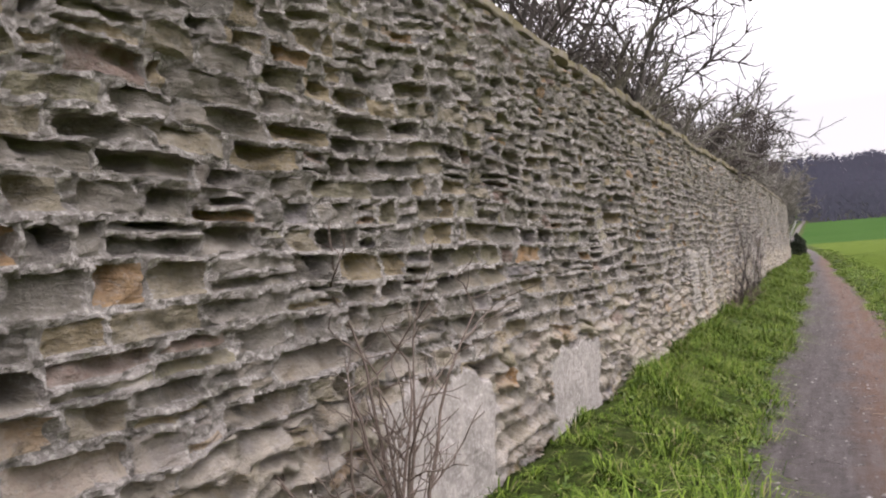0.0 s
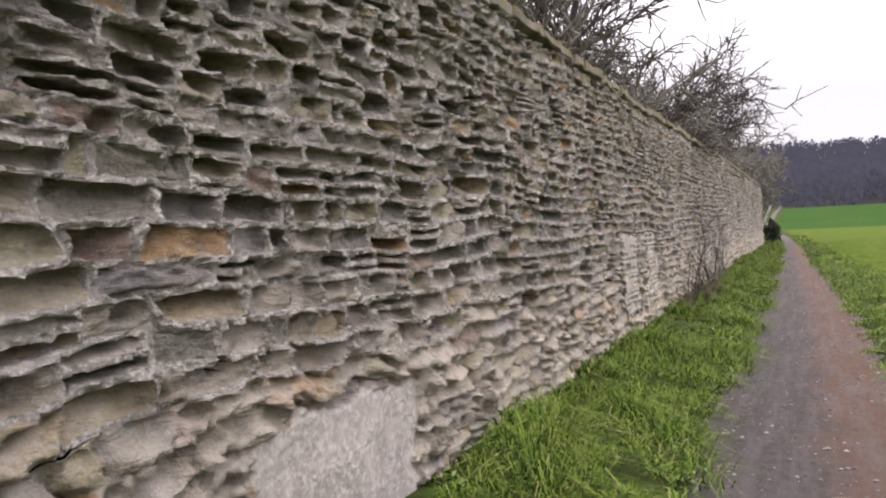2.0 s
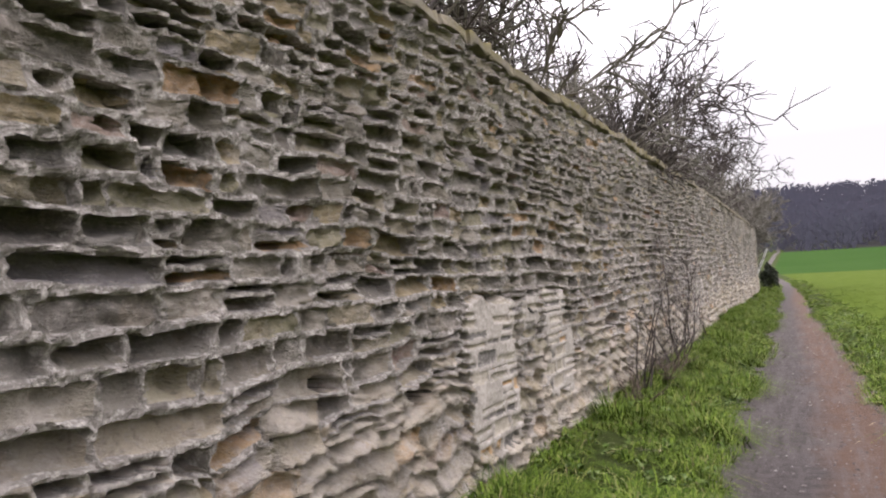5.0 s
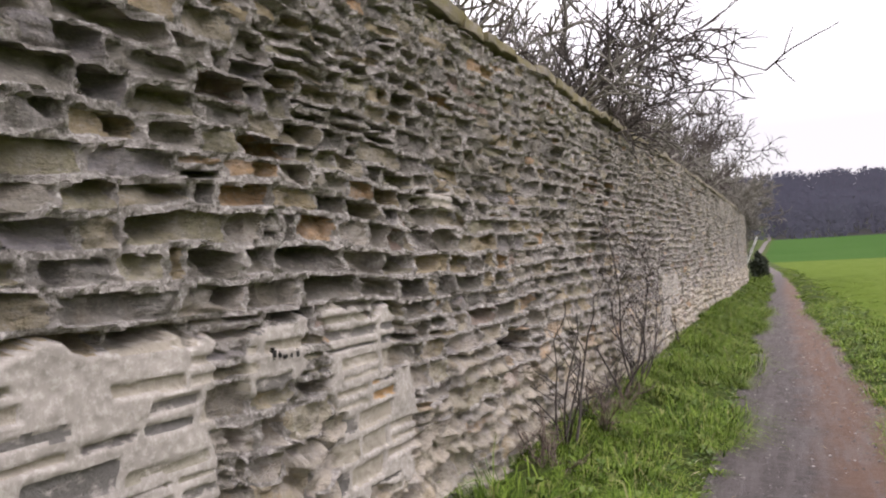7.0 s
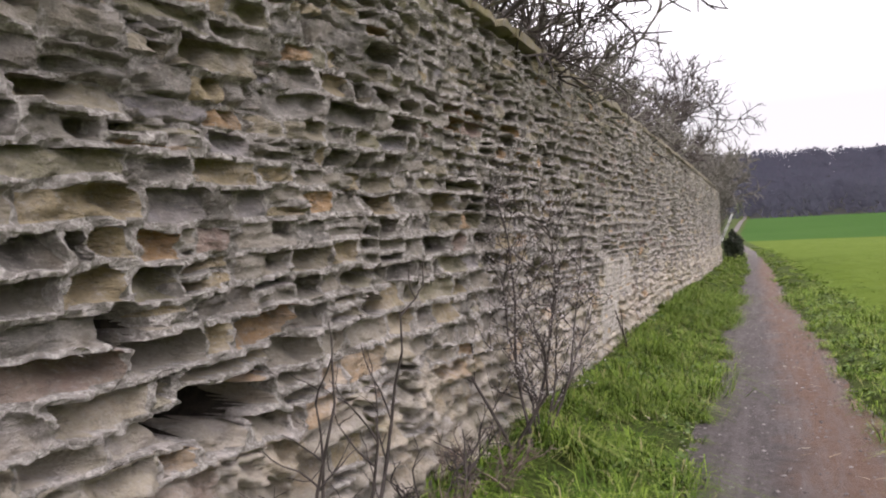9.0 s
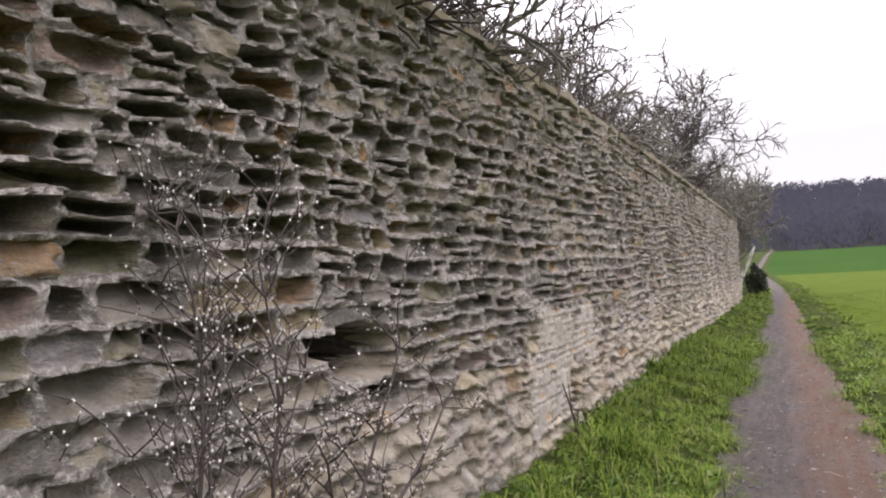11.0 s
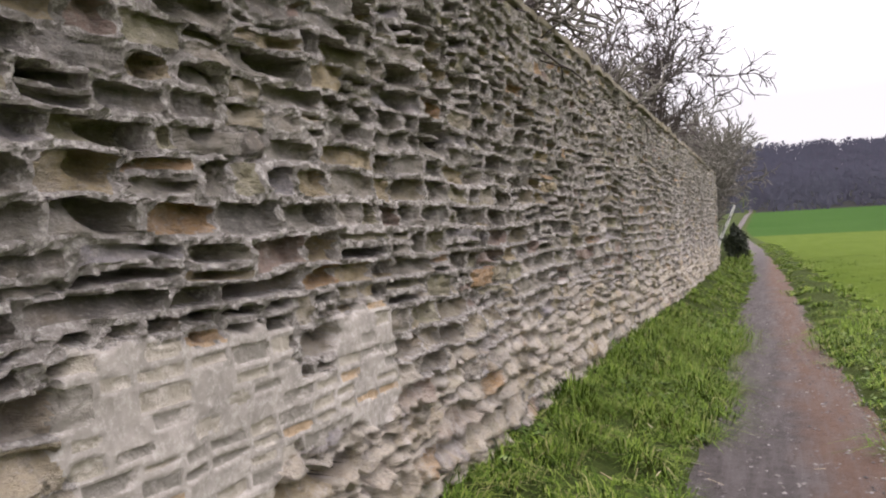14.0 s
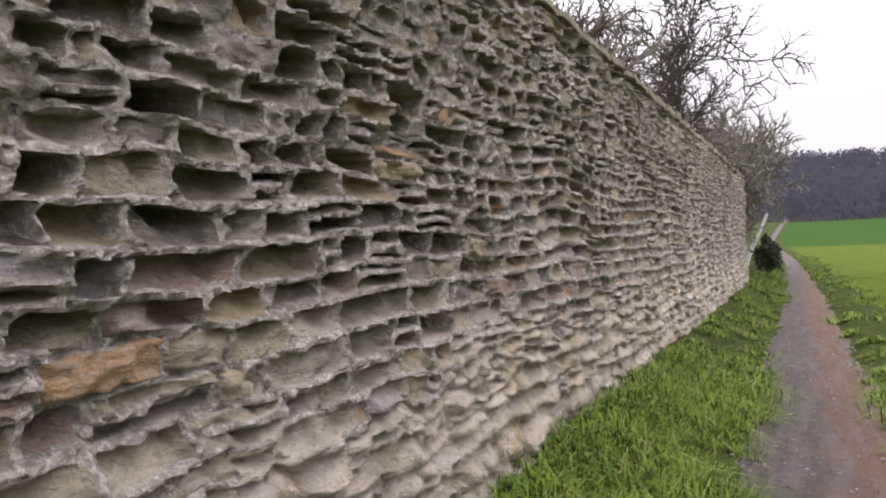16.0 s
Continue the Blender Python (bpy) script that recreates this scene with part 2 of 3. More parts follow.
TWIG = bark_material("dark_twigs", (0.045, 0.037, 0.034), (0.1, 0.082, 0.076))
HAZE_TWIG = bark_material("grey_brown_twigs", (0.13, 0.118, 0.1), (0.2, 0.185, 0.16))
GAP_WHITE = bark_material("gap_white", (0.5, 0.49, 0.47), (0.7, 0.69, 0.68))
BUD = Nodes("white_buds", 0.5).done((0.75, 0.7, 0.68))
PEBBLE = Nodes("pebbles", 0.85)
PEBBLE = PEBBLE.done(PEBBLE.ramp(PEBBLE.random(True), [(0.0, (0.07, 0.06, 0.056)), (0.5, (0.14, 0.122, 0.115)), (0.9, (0.2, 0.178, 0.168)), (1.0, (0.32, 0.295, 0.28))]))


def woods_material():
    n = Nodes("hazed_winter_woods", 1.0)
    n.b.inputs["Specular IOR Level"].default_value = 0.0
    # bluish, low-contrast greys: distance haze mixed into the tree colour
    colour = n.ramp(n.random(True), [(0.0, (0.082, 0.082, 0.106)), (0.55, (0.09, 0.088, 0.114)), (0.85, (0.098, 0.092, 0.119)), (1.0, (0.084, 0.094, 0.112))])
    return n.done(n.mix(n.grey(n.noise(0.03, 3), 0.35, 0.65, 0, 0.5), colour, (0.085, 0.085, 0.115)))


WOODS = woods_material()

# ---- the lie of the land ----
WALL_X, WALL_START, WALL_END = -1.95, -2.0, 48.5
left_edge = lambda y: np.interp(y, (-10, 15, 30, 48, 80, 160), (-0.75, -0.8, -0.88, -0.98, -1.9, -6)) + 0.05 * vnoise(y * 0.9, y * 0, 5) + 0.012 * vnoise(y * 3, y * 0, 6)
right_edge = lambda y: np.interp(y, (-10, 18, 26, 30, 37, 48, 80, 160), (0.62, 0.58, 0.47, 0.32, 0.12, 0.0, -0.9, -5)) + 0.05 * vnoise(y * 0.8, y * 0, 7) + 0.035 * vnoise(y * 2.5, y * 0, 8)
field_edge = lambda y: right_edge(y) + np.interp(y, (-10, 20, 50, 160), (1.25, 1.15, 0.9, 0.9)) + 0.08 * vnoise(y * 0.5, y * 0, 9)
wall_top = lambda y: np.interp(y, (-5, 14, 19, 24, 30, 40, 60), (3.15, 3.15, 3.22, 3.3, 3.4, 3.44, 3.46))


def land(x, y):
    """The height of the ground."""
    le, re, fe = left_edge(y), right_edge(y), field_edge(y)
    z = np.zeros(np.shape(x))
    bank = sstep((le - x) / 0.25) * 0.06 + sstep((le - 0.15 - x) / 0.9) * np.interp(y, (0, 22, 30, 60), (0.2, 0.2, 0.3, 0.3))
    side = sstep((x - re) / 0.3) * 0.07 + sstep((x - fe) / 1.0) * 0.02
    lumps = 0.04 * vnoise(x * 2.6, y * 2.6, 11) + 0.012 * vnoise(x * 9, y * 9, 12)
    z = bank + side + lumps * sstep((np.maximum(le - x, x - re)) / 0.2) * sstep((120 - y) / 60)
    rise = sstep((y - 120) / 150) * 5.4 + np.clip(y - 262, 0, 90) * 0.215
    return z + rise + 0.4 * vnoise(x * 0.01, y * 0.01, 13) * sstep((y - 80) / 100)


def strip(name, u_of, us, ys, mats, lift=0.0):
    yy, uu = np.meshgrid(ys, us, indexing="ij")
    xx = u_of(uu, yy)
    zz = land(xx, yy) + lift
    nv, nu = xx.shape
    idx = np.arange(nv * nu).reshape(nv, nu)
    f = np.stack([idx[:-1, :-1], idx[:-1, 1:], idx[1:, 1:], idx[1:, :-1]], -1).reshape(-1, 4)
    return mesh_of(name, np.stack([xx, yy, zz], -1).reshape(-1, 3), f, mats)


ys = np.concatenate([np.linspace(-60, -2, 30)[:-1], np.linspace(-2, 50, 650)[:-1], np.linspace(50, 110, 90)[:-1], np.linspace(110, 340, 70)[:-1], np.geomspace(340, 2500, 20)])
path_x = lambda u, y: left_edge(y) + u * (right_edge(y) - left_edge(y))
tagged(new("path", strip("path", path_x, np.linspace(0, 1, 36), ys, [GRAVEL])), "worn footpath of grey gravel and reddish earth", "path", kind="structure")
left_x = lambda u, y: left_edge(y) - u
tagged(new("ground", strip("ground", left_x, np.concatenate([np.linspace(0, 1.4, 30), (2, 4, 10, 30, 80, 200, 600, 1500)])[::-1], ys, [TURF])), "rough grassy ground along the foot of the wall", "ground", kind="structure")
verge_x = lambda u, y: right_edge(y) + u * (field_edge(y) - right_edge(y))
tagged(new("verge", strip("verge", verge_x, np.linspace(0, 1, 22), ys, [TURF])), "uneven green grass verge between path and field", "verge", kind="structure")
field_x = lambda u, y: field_edge(y) + u
tagged(new("field", strip("field", field_x, np.concatenate([np.linspace(0, 4, 14), np.geomspace(5, 1500, 22)]), ys, [FIELD])), "smooth field of young green crop rising to woods", "field", kind="structure")

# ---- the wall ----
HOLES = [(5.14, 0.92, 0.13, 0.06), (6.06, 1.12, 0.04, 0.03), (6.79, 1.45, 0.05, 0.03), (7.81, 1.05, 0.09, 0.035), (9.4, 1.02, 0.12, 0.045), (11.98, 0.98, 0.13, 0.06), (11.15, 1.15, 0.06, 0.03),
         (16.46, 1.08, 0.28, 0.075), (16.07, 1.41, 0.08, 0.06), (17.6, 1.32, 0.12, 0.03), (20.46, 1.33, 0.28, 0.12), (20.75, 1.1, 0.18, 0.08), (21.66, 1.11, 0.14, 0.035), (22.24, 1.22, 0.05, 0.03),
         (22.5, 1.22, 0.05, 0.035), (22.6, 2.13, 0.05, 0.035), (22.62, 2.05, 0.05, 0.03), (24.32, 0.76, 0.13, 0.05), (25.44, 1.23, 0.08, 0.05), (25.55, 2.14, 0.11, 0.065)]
RENDERED = [(4.0, 5.2, 0.1, 0.95), (6.18, 7.45, 0.05, 0.84)]
REPAIRED = [(12.6, 13.45, 0.5, 1.44), (13.6, 13.98, 1.2, 1.44), (14.14, 14.62, 1.0, 1.43), (14.2, 14.84, 0.6, 1.15), (15.1, 15.47, 1.93, 2.03), (23.12, 24.06, 0.85, 1.38), (22.78, 23.9, 0.45, 1.05), (24.36, 24.86, 0.86, 1.35), (24.0, 24.4, 0.9, 1.1)]


def inside(boxes, y, z, grow=0.0):
    return any(a - grow < y < b + grow and c - grow < z < d + grow for a, b, c, d in boxes)


def calm(Y, Z):
    """1 where repairs were laid in straight courses, fading out around them."""
    w = np.zeros(Y.shape)
    for a, b, c, d in REPAIRED:
        w = np.maximum(w, sstep(1 + np.minimum(np.minimum(Y - a, b - Y), np.minimum(Z - c, d - Z)) / 0.16))
    return w


def cover(boxes, Y, Z):
    """How far a ragged-edged coat covers each point: 0 bare, 1 covered."""
    w = np.zeros(Y.shape)
    for a, b, c, d in boxes:
        if Y.max() > a - 0.1 and Y.min() < b + 0.1 and Z.max() > c - 0.1 and Z.min() < d + 0.1:
            e = np.minimum(np.minimum(Y - a, b - Y), np.minimum(Z - c, d - Z)) + 0.05 * vnoise(Y * 6, Z * 7, 51) + 0.025 * vnoise(Y * 21, Z * 23, 52)
            w = np.maximum(w, sstep(e / 0.025 + 0.5))
    return w


rng = random.Random(7)


def relief(y, z):
    return 0.022 * vnoise(y * 0.8, z * 1.3, 21) + 0.010 * vnoise(y * 5, z * 7, 22)


def cell(y0, L, z0, H, fine):
    """One stone in its bed of mortar: vertices, faces, and the kind of each face (stone, mortar, repair, smeared stone,
    render, dark hole lining).
    """
    yc, zc = y0 + L / 2, z0 + H / 2
    coated = inside(RENDERED + REPAIRED, yc, zc, 0.45)
    low, high = sstep((1.12 - zc) / 0.3), sstep((zc - 2.35) / 0.5)
    m, rim, R = rng.uniform(0.004, 0.012) * (1 - 0.4 * low), rng.uniform(0.005, 0.011), rng.uniform(0.008, 0.055)
    D = rng.choice((0.025, 0.06, 0.09, 0.12, 0.15, 0.18)) * rng.uniform(0.8, 1.25) * (1 if fine else 1.4)
    D *= (1 - 0.4 * low) * (1 - 0.45 * high) * float(np.clip(0.95 + 0.75 * vnoise(yc * 0.55, zc * 1.1, 39), 0.25, 1.4))
    fresh, upper = 1 - sstep((yc - 4.5) / 3.5), sstep((zc - 1.7) / 0.4) * (1 - sstep((yc - 14) / 5))
    D *= (1 - 0.45 * fresh) * (1 - 0.35 * upper) * (1 + 0.2 * sstep((yc - 15) / 3))
    sill, gain, power = rng.uniform(0.0, 0.4), rng.uniform(1.1, 1.8), rng.uniform(0.75, 1.7)
    if rng.random() < 0.14 + 0.22 * high + 0.12 * low + 0.3 * fresh + 0.12 * upper:
        D, sill = rng.uniform(0.0, 0.015), 1.0
    blob = (rng.uniform(0.15, 0.85) * L, rng.uniform(0.45, 0.8) * H, rng.uniform(0.15, 0.4) * L, rng.uniform(0.3, 0.55) * H, rng.choice((0, 0, 0.04, 0.07, 0.1)) * (1 - 0.5 * low) * (1 - 0.6 * high))
    scale = rng.uniform(0.03, 0.065) if zc < 1.15 and rng.random() < 0.9 * low + 0.05 else 0.0
    swing, lean = rng.uniform(-0.45, 0.45), rng.uniform(-0.25, 0.25)
    bare = rng.random() < (0.72 if yc < 20 else 0.8)
    sunk, joint = rng.uniform(0.006, 0.022) if yc < 20 else rng.uniform(0.004, 0.012), rng.uniform(0.009, 0.018) if yc < 20 else rng.uniform(0.005, 0.011)
    if scale:
        D, sill, blob = 0.0, 1.0, (0, 0, 1, 1, 0)
    e = m + rim
    if fine:
        step_y, step_z = (0.011, 0.009) if coated else (0.0175, 0.0098 if 0.5 < zc < 2.4 else 0.015)
        na, nb = max(4, int((L - 2 * e) / step_y)), max(4, int((H - 2 * e) / step_z))
    else:
        na, nb = 5, 5
    a = np.concatenate([(0, m), np.linspace(e, L - e, na + 1), (L - m, L)])
    b = np.concatenate([(0, m), np.linspace(e, H - e, nb + 1), (H - m, H)])
    A, B = np.meshgrid(a, b, indexing="xy")
    side, dz = np.minimum(A, L - A), np.minimum(B, H - B)
    Y, Z = y0 + A, z0 + B
    t = B / H
    # the courses wander and the joints lean
    wild = 1 + 2.2 * sstep((1.2 - Z) / 0.4) + 0.7 * sstep((Z - 2.2) / 0.4)
    wy = 0.024 * vnoise(Y * 5, Z * 6, 28) + 0.013 * vnoise(Y * 3, Z * 13, 54) + 0.006 * vnoise(Y * 19, Z * 19, 29)
    wz = 0.05 * vnoise(Y * 0.8, Z * 1.1, 30) + 0.022 * vnoise(Y * 2.1, Z * 2.6, 41) + wild * (0.013 * vnoise(Y * 4.5, Z * 6, 31) + 0.0055 * vnoise(Y * 19, Z * 21, 32))
    if coated:
        wz = wz * (1 - 0.85 * calm(Y, Z))
    Yf, Zf = Y + wy, (Z + wz) * wall_top(Y) / 3.15
    # the hollow
    R = min(R, L * 0.45, H * 0.45)
    dx = np.where(side > m, m + (side - m) * 0.5, side)
    de = np.where((dx < R) & (dz < R), R - np.hypot(R - dx, R - dz), np.minimum(dx, dz))
    ragged = 0.008 * vnoise(Y * 13, Z * 15, 23) + 0.006 * vnoise(Y * 34, Z * 38, 37)
    de = de + (ragged - 0.002) * np.clip(np.minimum(side, dz) / 0.012 - 0.3, 0, 1)
    f = sstep((de - m) / rim)
    tt = np.clip(t + lean * (A / L - 0.5) + 0.14 * vnoise(Y * 9, Z * 9, 55), 0, 1.2)
    depth = D * f * (sill + (1 - sill) * np.clip(tt * gain, 0, 1) ** power) * (1 + swing * (A / L - 0.5) * 2)
    r2 = ((A - blob[0]) / blob[2]) ** 2 + ((B - blob[1]) / blob[3]) ** 2
    depth = depth + blob[4] * f * np.clip(1 - r2, 0, 1) ** 0.6
    tilt = t + 0.5 * swing * (A / L - 0.5) + 0.3 * vnoise(Y * 8, Z * 8, 42)
    depth = depth + f * scale * (2.1 * sstep(tilt * 1.1) - 1.0)
    # mortar: fallen out in places, elsewhere a crumbling ledge
    gone = 0.06 * sstep((vnoise(Y * 2.6, Z * 4.2, 40) - 0.3) / 0.5) + 0.03 * sstep((vnoise(Y * 7, Z * 9, 56) - 0.35) / 0.4)
    ledge = np.where(dz < side, 1.0, 0.3)
    crust = (1 - f) * (0.028 * ledge * np.clip(vnoise(Y * 17, Z * 9, 38) + 0.45, 0, 1) + 0.014 * vnoise(Y * 42, Z * 42, 34) - gone * (1 - 0.5 * low))
    strata = vnoise(Y * 6, Z * 44 + 4 * vnoise(Y * 4, Z * 4, 35), 36)
    rough = crust + f * (0.012 * strata + 0.012 * vnoise(Y * 14, Z * 20, 57)) + 0.009 * vnoise(Y * 30, Z * 42, 24) + 0.007 * vnoise(Y * 70, Z * 85, 25)
    X = WALL_X + relief(Y, Z) - depth + rough + 0.014 * low * vnoise(Y * 11, Z * 16, 26)
    edge = sstep((np.minimum(side, dz) - m) / rim) * 0.5 + 0.5 * f
    grid = np.arange(A.size).reshape(A.shape)
    faces = np.stack([grid[:-1, :-1], grid[:-1, 1:], grid[1:, 1:], grid[1:, :-1]], -1).reshape(-1, 4)
    mean = lambda k: (k[:-1, :-1] + k[:-1, 1:] + k[1:, 1:] + k[1:, :-1]).ravel() / 4
    kind = np.where(mean(edge) > 0.55, 0, 1)
    if scale:
        kind[:] = 0
    if coated:
        flat = WALL_X + 0.6 * relief(Y, Z) + 0.012 + 0.006 * vnoise(Y * 8, Z * 8, 58) + 0.003 * vnoise(Y * 40, Z * 40, 25)
        wr, wp = cover(REPAIRED, Yf, Zf), cover(RENDERED, Yf, Zf)
        shown = sstep((np.minimum(side, dz) + 0.5 * ragged - joint) / 0.01)
        X = X * (1 - wr) + wr * (flat - (sunk * shown if bare else 0))
        X = X * (1 - wp) + wp * flat
        depth = depth * (1 - np.maximum(wr, wp))
        fr = mean(wr) > 0.5
        kind[fr] = np.where((mean(shown) > 0.5) & bare, 3, 2)[fr]
        kind[mean(wp) > 0.5] = 4
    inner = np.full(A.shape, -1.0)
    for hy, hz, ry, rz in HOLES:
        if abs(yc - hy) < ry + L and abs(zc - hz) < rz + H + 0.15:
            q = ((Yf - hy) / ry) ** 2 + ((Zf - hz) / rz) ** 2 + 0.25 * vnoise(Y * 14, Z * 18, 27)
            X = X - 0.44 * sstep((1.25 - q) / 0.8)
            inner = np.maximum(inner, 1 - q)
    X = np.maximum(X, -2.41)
    # faces deep in a hole take the dark colour that stands for shade
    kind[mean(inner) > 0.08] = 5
    lift = np.clip(depth, 0, 0.08) * 0.5 * t * t * (dz > e * 0.9)
    return np.stack([X, Yf, Zf + lift], -1).reshape(-1, 3), faces, kind


def only(v, faces):
    used = np.unique(faces)
    back = np.zeros(len(v), np.int64)
    back[used] = np.arange(len(used))
    return v[used], back[faces]


core = new("wall", mesh_of("wall_core", [(x, y, z * float(wall_top(y)) / 3.15) for y in np.linspace(WALL_START, WALL_END - 0.05, 30) for x, z in ((-2.56, -0.2), (-2.43, -0.2), (-2.43, 3.04), (-2.56, 3.04))],
           np.array([(4 * i + a, 4 * i + (a + 1) % 4, 4 * i + 4 + (a + 1) % 4, 4 * i + 4 + a) for i in range(29) for a in range(4)] + [(3, 2, 1, 0), (116, 117, 118, 119)]), [MORTAR], False))
tagged(core, "long weathered sandstone rubble wall, hollowed stones between proud mortar", "wall", kind="structure")
mortar, mends, smeared, renders, hole_lining, stones, far_stones = Heap(), Heap(), Heap(), Heap(), Heap(), Heap(), Heap()
singles = []
z = 0.08
while z < 3.02:
    H = rng.uniform(0.1, 0.145) if z < 1.6 else rng.uniform(0.082, 0.125) if z < 2.5 else rng.uniform(0.065, 0.1)
    if z + H > 2.96:
        H = 3.04 - z
    y = WALL_START + rng.uniform(0, 0.2)
    while y < WALL_END:
        L = min(0.55, max(0.09, rng.gauss(0.285 if z < 1.6 else 0.24 if z < 2.5 else 0.2, 0.095)))
        if y + L > WALL_END - 0.1:
            L = WALL_END - y + 0.01
        thin = inside(REPAIRED, y + L / 2, z + H / 2)
        if thin:
            L = rng.uniform(0.24, 0.45) if y < 20 else rng.uniform(0.12, 0.21)
        rows = [(z, H)]
        if thin and (y > 20 or rng.random() < 0.6) or rng.random() < 0.2 and H > 0.095 and not inside(RENDERED, y, z, 0.1):
            c = rng.uniform(0.4, 0.6) * H
            rows = [(z, c), (z + c, H - c)]
        for zz, hh in rows:
            v, f, kind = cell(y, L, zz, hh, 1.8 < y < 29)
            for k, heap in ((1, mortar), (2, mends), (3, smeared), (4, renders), (5, hole_lining)):
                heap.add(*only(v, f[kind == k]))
            if (kind == 0).any():
                sv, sf = only(v, f[kind == 0])
                if 11.2 < y < 17.2 and 0.75 < zz < 2.0 and len(singles) < 300:
                    singles.append((sv, sf))
                elif y < 33:
                    stones.add(sv, sf)
                else:
                    far_stones.add(sv, sf)
        y += L
    z += H
part("mortar", mortar.mesh("mortar", [MORTAR], False), core, "pale crumbling lime mortar standing proud of the stones")
part("repair_patch", mends.mesh("repair_patch", [REPAIR]), core, "smooth pale cement patches smeared over the stones")
tagged(part("repair_stonework", smeared.mesh("repair_stonework", [SMEARED]), core, "pale stones smeared with cement"), kind="stuff")
part("core_fill", hole_lining.mesh("core_fill", [HOLE_SHADE]), core, "dark lining inside broken holes, shade put into its colour")
part("render_patch", renders.mesh("render_patch", [RENDER]), core, "old grey cement render at the wall foot")
tagged(part("stonework", stones.mesh("stonework", [STONES]), core, "hollowed grey and buff sandstone rubble"), kind="stuff")
tagged(part("stonework", far_stones.mesh("stonework", [STONES]), core, "hollowed grey and buff sandstone rubble"), kind="stuff")


def rough_box(x0, x1, y0, y1, z0, z1, seed, amp=0.012, n=(4, 8, 2)):
    """A block with worn, uneven faces."""
    bm = bmesh.new()
    bmesh.ops.create_cube(bm, size=1)
    bmesh.ops.subdivide_edges(bm, edges=bm.edges[:], cuts=4, use_grid_fill=True)
    for v in bm.verts:
        c = v.co.copy()
        p = Vector(((c.x + 0.5) * (x1 - x0) + x0, (c.y + 0.5) * (y1 - y0) + y0, (c.z + 0.5) * (z1 - z0) + z0))
        corner = sum(abs(abs(k) - 0.5) < 1e-4 for k in c) > 1
        p += noise.noise_vector(p * 5 + Vector((seed, 0, 0))) * amp * (2 if corner else 1)
        if corner:
            p -= Vector((c.x * 0.02, c.y * 0.03, c.z * 0.02))
        v.co = p
    me = bpy.data.meshes.new("block")
    bm.to_mesh(me)
    bm.free()
    return me


y = WALL_START
while y < WALL_END - 0.1:
    L = min(rng.uniform(0.35, 0.85), WALL_END - y)
    top = float(wall_top(y + L / 2)) + rng.uniform(-0.012, 0.012)
    me = rough_box(-2.58, WALL_X + rng.uniform(0.0, 0.028), y + 0.004, y + L - 0.004, top - 0.09, top + rng.uniform(-0.02, 0.02), y, 0.02)
    me.materials.append(COPING)
    part("coping_stone", me, core)
    y += L
INK = Nodes("black_paint_marks", 0.8).done((0.03, 0.028, 0.026))
mark_x = WALL_X + 0.6 * float(relief(13.8, 1.3)) + 0.012
for dy, w, h in ((0.0, 0.018, 0.045), (0.035, 0.012, 0.03), (0.06, 0.025, 0.022), (0.1, 0.014, 0.03), (0.13, 0.03, 0.04)):
    me = rough_box(mark_x - 0.02, mark_x + 0.007, 13.74 + dy, 13.74 + dy + w, 1.3 - 0.1 * dy, 1.3 - 0.1 * dy + h, dy * 9, 0.004)
    me.materials.append(INK)
    part("paint_mark", me, core, "black painted scrawl on a pale stone")
for i, (sv, sf) in enumerate(singles):
    part("stone", mesh_of("stone", sv, sf, [STONE]), core)


# ---- grass, weeds and gravel ----
def blades(n, xs, ys, ang, lengths, widths, bend):
    """Bent grass blades as two quads each."""
    zs = land(xs, ys) - 0.01
    dx, dy = np.cos(ang), np.sin(ang)
    px, py = -dy * widths / 2, dx * widths / 2
    v = np.zeros((n, 6, 3))
    for k, (h, o, w) in enumerate(((0, 0, 1), (0.6, 0.3, 0.85), (1, 1, 0.15))):
        cx, cy, cz = xs + dx * lengths * bend * o, ys + dy * lengths * bend * o, zs + lengths * h * np.clip(1 - 0.55 * bend * o, 0.1, 1)
        v[:, 2 * k] = np.stack([cx - px * w, cy - py * w, cz], -1)
        v[:, 2 * k + 1] = np.stack([cx + px * w, cy + py * w, cz], -1)
    base = np.arange(n)[:, None] * 6
    f = np.stack([base + (0, 1, 3, 2), base + (2, 3, 5, 4)], 1).reshape(-1, 4)
    return v.reshape(-1, 3), f


def sow(name, count, y0, y1, place, tall, seed, mat, label, wide=0.007, each=44, ring=0.06):
    """Grass in tussocks whose blades fall outwards."""
    r = np.random.RandomState(seed)
    m = count // each
    ty = y0 + (y1 - y0) * r.uniform(0, 1, m)
    tx = place(ty, r.uniform(0, 1, m))
    size = np.clip(0.75 + 0.45 * vnoise(tx * 2.0, ty * 2.0, seed) + 0.4 * vnoise(tx * 7, ty * 7, seed + 1) + r.uniform(-0.3, 0.35, m), 0.25, 1.8)
    size *= np.clip(1 + 0.9 * vnoise(tx * 4.2, ty * 3.4, seed + 2), 0.3, 1.7)
    keep = r.uniform(0, 1, m) < 0.2 + 0.7 * size
    tx, ty, size = (np.repeat(k[keep], each) for k in (tx, ty, size))
    n = len(tx)
    ox, oy = r.normal(0, ring, n) * size, r.normal(0, ring, n) * size
    ang = np.arctan2(oy, ox) + r.normal(0, 0.7, n)
    v, f = blades(n, tx + ox, ty + oy, ang, tall * size * r.uniform(0.5, 1.3, n), wide * r.uniform(0.7, 1.4, n), r.uniform(0.5, 1.9, n))
    return tagged(new(name, mesh_of(name, v, f, [mat])), label, "grass", kind="stuff")


